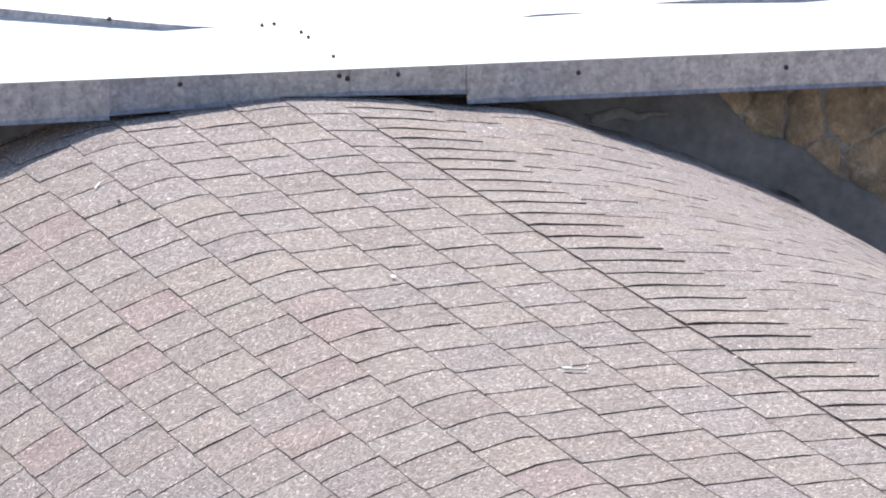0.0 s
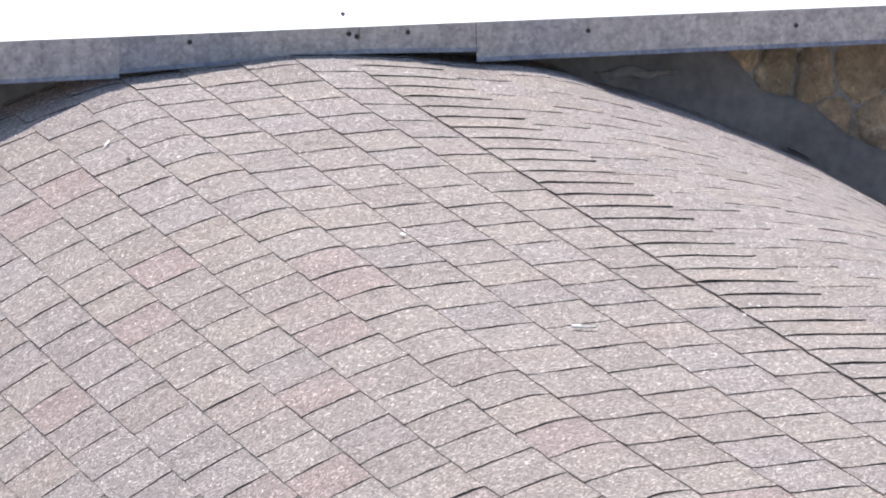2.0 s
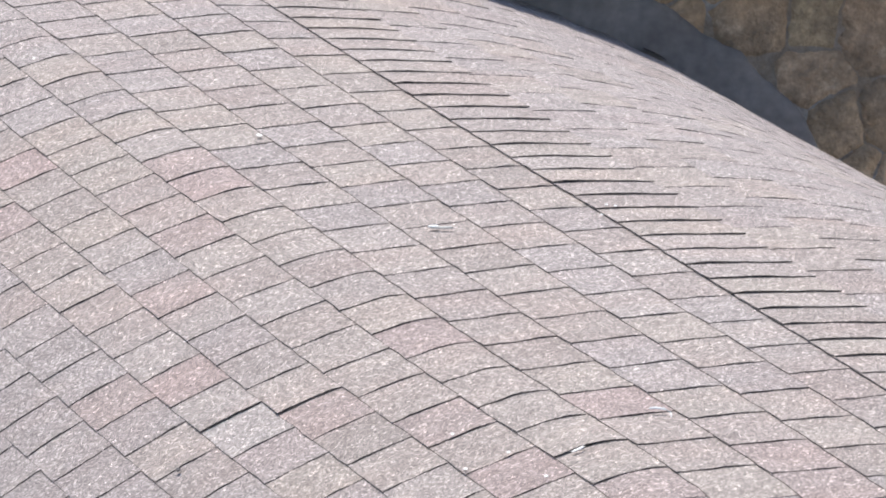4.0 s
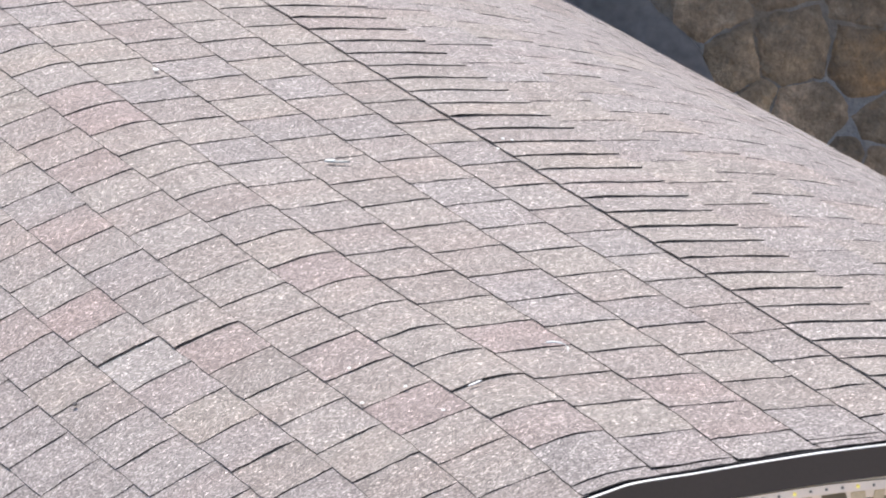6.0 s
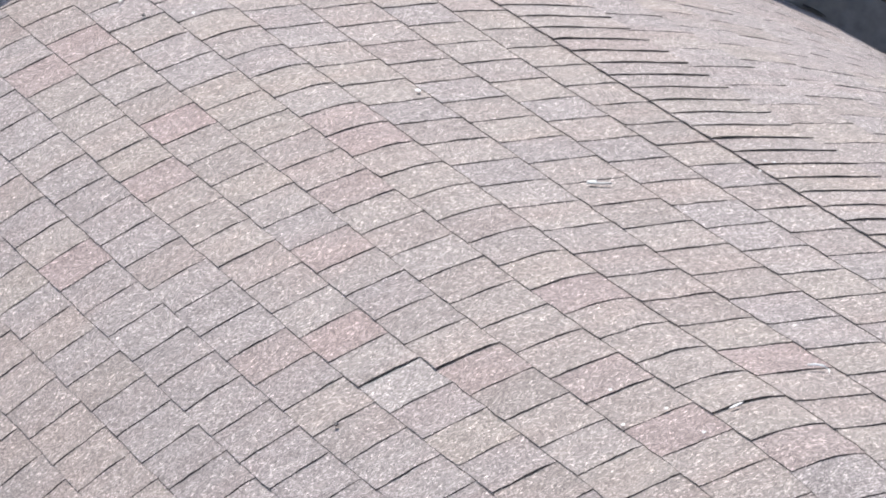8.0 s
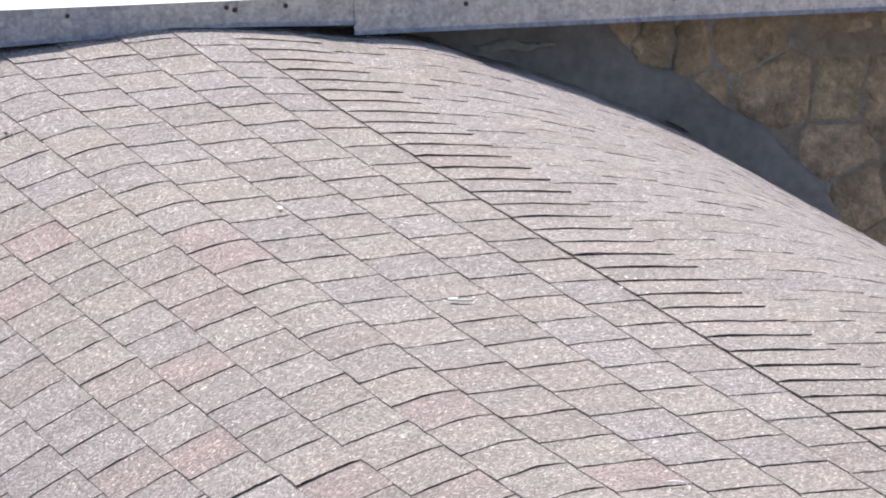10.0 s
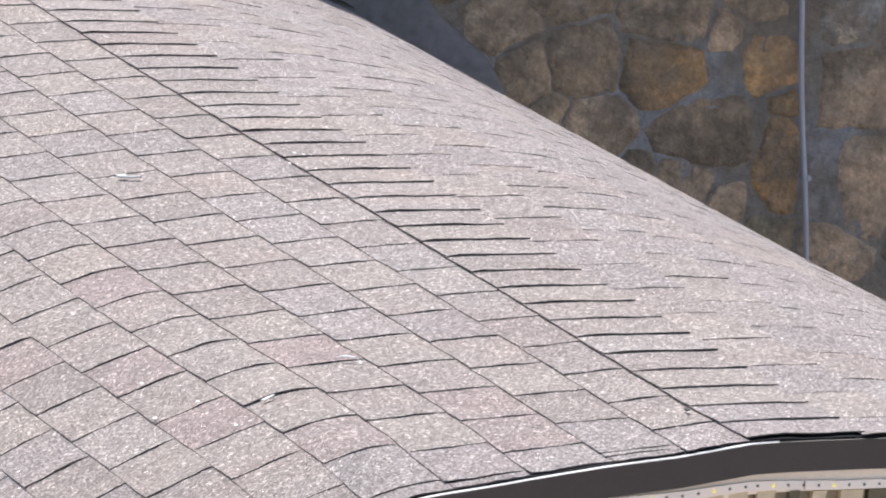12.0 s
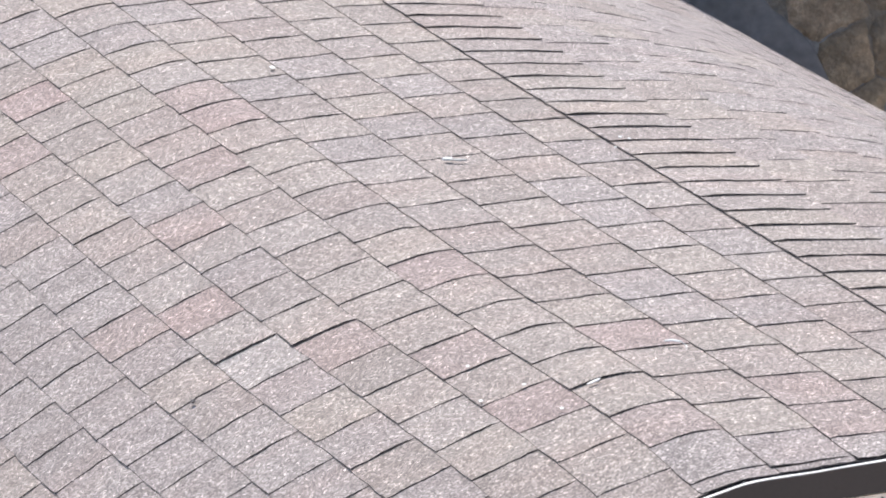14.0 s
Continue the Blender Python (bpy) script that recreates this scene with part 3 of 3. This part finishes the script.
# ---- the stone wall's pieces ----
STONES_HIGH = [  # x, z, half width, half height, kind
    (2.085, -0.300, 0.150, 0.130, "tan"), (2.128, -0.545, 0.112, 0.105, "dark"), (1.889, -0.262, 0.085, 0.090, "olive"),
    (1.690, -0.250, 0.110, 0.095, "dark"), (1.885, -0.432, 0.110, 0.082, "tan"), (1.955, -0.580, 0.080, 0.100, "dark"),
    (2.395, -0.430, 0.150, 0.075, "tan"), (2.366, -0.262, 0.120, 0.085, "tan"), (2.640, -0.390, 0.085, 0.055, "tan"),
    (2.943, -0.440, 0.085, 0.085, "blue"), (1.610, -0.105, 0.105, 0.095, "dark"), (1.450, -0.125, 0.055, 0.090, "dark"),
    (1.335, -0.110, 0.055, 0.060, "olive"), (1.225, -0.060, 0.050, 0.040, "dark"), (1.495, -0.235, 0.055, 0.050, "dark"),
    (1.560, 0.020, 0.080, 0.045, "tan"),
]
STONES_LOW = [
    (2.170, -0.755, 0.115, 0.092, "tan"), (2.475, -0.780, 0.155, 0.090, "dark"), (2.555, -0.475, 0.055, 0.055, "tan"),
    (2.362, -0.590, 0.118, 0.092, "rust"), (2.702, -0.585, 0.078, 0.078, "orange"), (2.738, -0.700, 0.045, 0.036, "rust"),
    (2.714, -0.880, 0.060, 0.140, "orange"), (2.965, -0.655, 0.105, 0.110, "tan"), (3.010, -0.970, 0.095, 0.140, "tan"),
    (2.900, -1.150, 0.110, 0.075, "tan"), (2.430, -0.915, 0.085, 0.060, "tan"), (2.555, -0.990, 0.055, 0.055, "tan"),
    (2.690, -1.105, 0.065, 0.075, "olive"), (2.290, -0.870, 0.060, 0.050, "dark"), (2.020, -0.700, 0.055, 0.060, "dark"),
]
# the rest of the wall, out of sight or at its rim, in rough courses
STONE_AT = STONES_HIGH + STONES_LOW
rnd = random.Random(14)
for row in range(9):
    for col in range(13):
        x, z = 1.15 + 0.19 * col + 0.09 * (row % 2) + rnd.uniform(-0.03, 0.03), -1.35 + 0.165 * row + rnd.uniform(-0.02, 0.02)
        w, h = rnd.uniform(0.075, 0.11), rnd.uniform(0.06, 0.085)
        if z < -0.25 - 0.95 * (x - 1.6) and x < 2.2 or 2.74 < x < 2.86:
            continue
        if all(abs(x - a) > w * 0.55 + p or abs(z - c) > h * 0.55 + q for a, c, p, q, _ in STONE_AT):
            STONE_AT.append((x, z, w, h, rnd.choice(("tan", "dark", "olive", "tan"))))


def clip(poly, nx, nz, d):
    out = []
    for (ax, az), (bx, bz) in zip(poly, poly[1:] + poly[:1]):
        da, db = ax * nx + az * nz - d, bx * nx + bz * nz - d
        if da <= 0:
            out.append((ax, az))
        if da * db < 0:
            k = da / (da - db)
            out.append((ax + (bx - ax) * k, az + (bz - az) * k))
    return out


def stone_mesh(index, kind):
    rs = random.Random(300 + index)
    cx, cz, hx, hz, _ = STONE_AT[index]
    hx, hz = hx * 1.15, hz * 1.15
    lean = rs.uniform(-0.18, 0.18)
    poly = []
    for sx, sz in ((1, 1), (-1, 1), (-1, -1), (1, -1)):
        cut = rs.choice((0.55, 0.75, 0.9, 0.95))
        two = ((sx, sz * cut), (sx * cut * rs.uniform(0.8, 1), sz))
        for ux, uz in two if sx * sz > 0 else two[::-1]:
            poly.append((cx + hx * ux * rs.uniform(0.92, 1.1) + lean * hz * uz, cz + hz * uz * rs.uniform(0.92, 1.1)))
    for j, (ox, oz, ow, oh, _) in enumerate(STONE_AT):
        if j != index:
            dx, dz = ox - cx, oz - cz
            q = math.hypot(dx, dz)
            if q < 0.6:
                mine, other = 1 / max(abs(dx) / q / hx, abs(dz) / q / hz), 1 / max(abs(dx) / q / ow, abs(dz) / q / oh)
                poly = clip(poly, dx / q, dz / q, (cx * dx + cz * dz) / q + q * mine / (mine + 1.12 * other) - rs.uniform(0.001, 0.009))
    poly = clip(poly, 0, 1, 0.05)
    # short steps along the outline, with broken edges
    rim = []
    for (ax, az), (bx, bz) in zip(poly, poly[1:] + poly[:1]):
        n = max(1, round(math.hypot(bx - ax, bz - az) / 0.018))
        for k in range(n):
            x, z = ax + (bx - ax) * k / n, az + (bz - az) * k / n
            rim.append((x + 0.009 * noise.noise((x * 22, z * 22, index)) + 0.006 * noise.noise((x * 60, z * 60, 3)),
                        z + 0.009 * noise.noise((x * 22, z * 22, index + 50)) + 0.006 * noise.noise((x * 60, z * 60, 8))))
    n = len(rim)
    mx, mz = sum(p[0] for p in rim) / n, sum(p[1] for p in rim) / n
    bulge = rs.uniform(0.005, 0.010)
    tilt_x, tilt_z = rs.uniform(-0.03, 0.03), rs.uniform(-0.04, 0.02)
    verts, faces = [], []
    for f, d in ((1.06, 0.010), (1.0, 0.0), (0.88, -0.8 * bulge), (0.70, -bulge), (0.4, -bulge)):
        for px, pz in rim:
            x, z = mx + (px - mx) * f, mz + (pz - mz) * f
            rough = 0.006 * noise.noise((x * 8, z * 8, index)) + 0.005 * noise.noise((x * 26, z * 26, index))
            verts.append((x, WALL_Y + d + (rough + tilt_x * (x - mx) + tilt_z * (z - mz) if f < 1 else 0.3 * rough), z))
    verts.append((mx, WALL_Y - bulge + 0.006 * noise.noise((mx * 8, mz * 8, index)), mz))
    for k in range(4):
        for i in range(n):
            a, b = k * n + i, k * n + (i + 1) % n
            faces.append((a, b, b + n, a + n))
    faces += [(4 * n + i, 4 * n + (i + 1) % n, 5 * n) for i in range(n)]
    return mesh_of("stone", verts, faces, STONES[kind], True)


for i, (_, _, _, _, kind) in enumerate(STONE_AT):
    part("stone", stone_mesh(i, kind), stone_wall, at=(0, 0, RIDGE))

# cement band on the wall along the canopy's end
BAND_TOP = [(-1.6, 0.06), (1.10, 0.06), (1.17, -0.02), (1.22, -0.085), (1.31, -0.172), (1.45, -0.218), (1.53, -0.290), (1.66, -0.352), (1.72, -0.425), (1.79, -0.485), (1.84, -0.537), (1.90, -0.66)]


def cement_mesh():
    n, verts, faces = 260, [], []
    for i in range(n + 1):
        x = -1.6 + 3.5 * i / n
        top = float(np.interp(x, [p for p, _ in BAND_TOP], [q for _, q in BAND_TOP]))
        top += 0.020 * noise.noise((x * 9, 3, 0)) + 0.010 * noise.noise((x * 30, 5, 0)) if x > 1.1 else 0
        low = min(arc(arc_at_x(x))[1] - 0.06, top - 0.01)
        for k in range(7):
            z = low + (top - low) * k / 6
            verts.append((x, WALL_Y - (0.034 if k < 6 else 0.020) - 0.010 * noise.noise((x * 7, z * 7, 2)) - 0.004 * noise.noise((x * 25, z * 25, 4)), z))
        verts.append((x, WALL_Y + 0.01, top + 0.004))
    for i in range(n):
        for k in range(7):
            a = 8 * i + k
            faces.append((a, a + 8, a + 9, a + 1))
    return mesh_of("cement_band", verts, faces, RENDER_BAND, True)


part("cement_band", cement_mesh(), stone_wall, "rough grey cement band along the roof", (0, 0, RIDGE))

# black strip laid in for the darkness of a narrow gap along the arch
part("flap", band_mesh("flap", -1.41, -1.48, 0.013, 0.0142, WALL_Y - 0.060, WALL_Y - 0.030, BITUMEN_AND_GAP, 12), stone_wall, "thin black strip standing in for a dark gap at the roof edge", (0, 0, RIDGE))
# pale ridge added in place of a dark recess with a lighter lower rim
recess_ring = [(0.115 * math.cos(a) * (1 + 0.25 * math.sin(3 * a + 1)), 0.016 * math.sin(a) * (1 + 0.5 * math.sin(5 * a))) for a in [6.28318 * i / 26 for i in range(26)]]
recess_verts = [(x, 0.0, z) for x, z in recess_ring] + [(0.85 * x, -0.006, 0.8 * z) for x, z in recess_ring] + [(0, -0.008, 0)]
part("mortar_smear", mesh_of("mortar_smear", recess_verts, [(i, (i + 1) % 26, 26 + (i + 1) % 26, 26 + i) for i in range(26)] + [(26 + i, 26 + (i + 1) % 26, 52) for i in range(26)],
     MORTAR, True), stone_wall, "pale mortar ridge standing in for a recess's rim on the cement band", (0.89, WALL_Y - 0.044, RIDGE - 0.098))

# conduit on the wall
def tube_mesh(name, pts, r, mat, n=10):
    verts, faces = [], []
    for x, y, z in pts:
        verts += [(x + r * math.cos(6.28318 * i / n), y + r * math.sin(6.28318 * i / n), z) for i in range(n)]
    for k in range(len(pts) - 1):
        for i in range(n):
            a, b = k * n + i, k * n + (i + 1) % n
            faces.append((a, b, b + n, a + n))
    return mesh_of(name, verts, faces, mat, True)


conduit = tagged(empty("cable_conduit", (2.80, WALL_Y - 0.045, RIDGE)), "thin pale grey plastic cable conduit running down the stone wall", "conduit")
part("pipe", tube_mesh("pipe", [(-0.031 + 0.034 * (i / 14) + 0.004 * math.sin(i * 0.9), 0, -0.02 - i * 0.12) for i in range(15)], 0.0085, PIPE_PLASTIC), conduit)
for z, dx in ((-0.22, -0.018), (-0.915, -0.002), (-1.5, 0.008)):
    part("collar", tube_mesh("collar", [(dx, 0, z - 0.008), (dx, 0, z + 0.008)], 0.0105, PIPE_PLASTIC), conduit)
    part("clip", box_mesh("clip", dx - 0.006, dx + 0.006, 0.008, 0.05, z - 0.004, z + 0.004, PIPE_PLASTIC, 0.001), conduit)

# ---- the lit sign under the front edge ----
def strip_rise(s):
    """How far the bulb strip climbs towards the fascia along the arc."""
    return float(np.interp(s, (-0.2, 0.08, 0.25, 0.6), (0.0, 0.012, 0.018, 0.020)))


sign = tagged(empty("lamp_sign", (0, 0, RIDGE)), "arched sign with small bulbs and tan letters under the fascia", "sign")
part("backing", band_mesh("backing", -1.5, 2.2, -0.42, -0.108, NEAR + 0.032, NEAR + 0.045, SIGN_BACK, 100), sign, "dull brown backing board")
for s0, s1 in ((-1.4, -0.125), (-0.120, 2.1)):
    part("bulb_strip", band_mesh("bulb_strip", s0, s1, -0.111, -0.093, NEAR + 0.003, NEAR + 0.0115, STRIP, 60, rise=strip_rise), sign, "white strip set with small bulbs")
bulb_off = disc_mesh("bulb", 0.0030, 0.003, BULB_OFF, 10)
bulb_on = disc_mesh("bulb", 0.0040, 0.004, BULB_ON, 10)
for i in range(-34, 52):
    s = 0.0331 * (i - 1) + 0.078
    x, z = arc(s, -0.102 + strip_rise(s))
    z += warp(s, NEAR)
    lit = i % 4 == 1
    part("bulb", bulb_on if lit else bulb_off, sign, "lit yellow bulb" if lit else "unlit grey bulb", (x, NEAR + 0.0028, z))
# block letters, of which only the upper ends stand out below the strip
rnd = random.Random(21)
s = -1.2
while s < 1.8:
    w = rnd.choice((0.022, 0.03, 0.04, 0.05))
    lean = rnd.choice((0, 0, 0.035, -0.035))
    verts = []
    for y in (NEAR + 0.010, NEAR + 0.031):
        for ds, h in ((0, -0.114), (w, -0.114), (w + lean, -0.26), (lean, -0.26)):
            x, z = arc(s + ds, h + strip_rise(s))
            verts.append((x, y, z + warp(s + ds, NEAR)))
    me = mesh_of("letter_bar", verts, [(0, 1, 2, 3), (7, 6, 5, 4), (0, 4, 5, 1), (1, 5, 6, 2), (2, 6, 7, 3), (3, 7, 4, 0)], TAN if rnd.random() < 0.62 else OLIVE)
    part("letter_bar", me, sign, "tan letter stroke")
    s += w + rnd.choice((0.012, 0.02, 0.03))


# ---- bits lying on the shingles ----
def on_roof(x, y, h=0.003):
    s = arc_at_x(x)
    px, pz = arc(s, h)
    return px, y, RIDGE + pz + warp(s, y)


bits = "litter on the shingles"


def flake(name, x, y, wide, deep, label, mat=WHITE_BIT, slant=0.0, seed=0, thick=0.0012):
    """A flat chip with a broken outline that follows the roof."""
    n, verts = 9, []
    for lift in (0.0, thick):
        for i in range(n):
            a = 6.28318 * i / n
            r = 0.5 * (1 + 0.3 * noise.noise((math.cos(a) * 2, math.sin(a) * 2, seed)))
            u, v = r * math.cos(a) * wide, r * math.sin(a) * deep
            v += slant * u
            px, py, pz = on_roof(x + u, y + v, 0.0062 + lift)
            verts.append((px - x, py - y, pz - RIDGE))
    faces = [tuple(range(n))[::-1], tuple(range(n, 2 * n))] + [(i, (i + 1) % n, n + (i + 1) % n, n + i) for i in range(n)]
    return tagged(part(name, mesh_of(name, verts, faces, mat), at=(x, y, RIDGE)), label, "debris", bits)


flake("twig", -0.388, -4.80, 0.046, 0.016, "grey splintered twig lying on the shingles", GREY_BIT, slant=-0.9, seed=7, thick=0.003)
flake("flake", -0.402, -4.775, 0.022, 0.022, "thin white flake on a grey twig", slant=-0.4, seed=1, thick=0.0045)
flake("flake", -0.483, -3.17, 0.013, 0.034, "small round white flake on a pale shingle", seed=2)
flake("flake", -0.838, -0.945, 0.028, 0.020, "slanting white sliver on a shingle", slant=2.2, seed=3)
flake("flake", -0.722, -7.525, 0.032, 0.014, "white flake under a lifted shingle edge", slant=0.2, seed=4)
debris("curl", [(-0.024, 0.035, 0.006), (-0.008, 0.035, 0.007), (0.006, 0.015, 0.007), (0.009, -0.02, 0.005), (0.001, -0.055, 0.003)], 0.005, 0.002, WHITE_BIT, on_roof(-0.482, -7.30), "curled white shaving on a pinkish shingle", bits)
for i, (x, y) in enumerate(((-0.866, -6.99), (-0.912, -7.31), (-0.738, -1.47), (-0.019, -4.87), (-0.816, -7.635), (0.042, -4.76), (0.027, -4.73), (-0.823, -7.325))):
    flake("flake", x, y, 0.007, 0.018, "tiny white flake lying on the shingles", seed=20 + i)
for i, (x, y) in enumerate(((-1.299, -6.19), (-0.022, -8.23), (-0.837, -1.27))):
    flake("crumb", x, y, 0.009, 0.030, "tiny dark crumb lying on a shingle", DARK_BIT, seed=40 + i, thick=0.003)
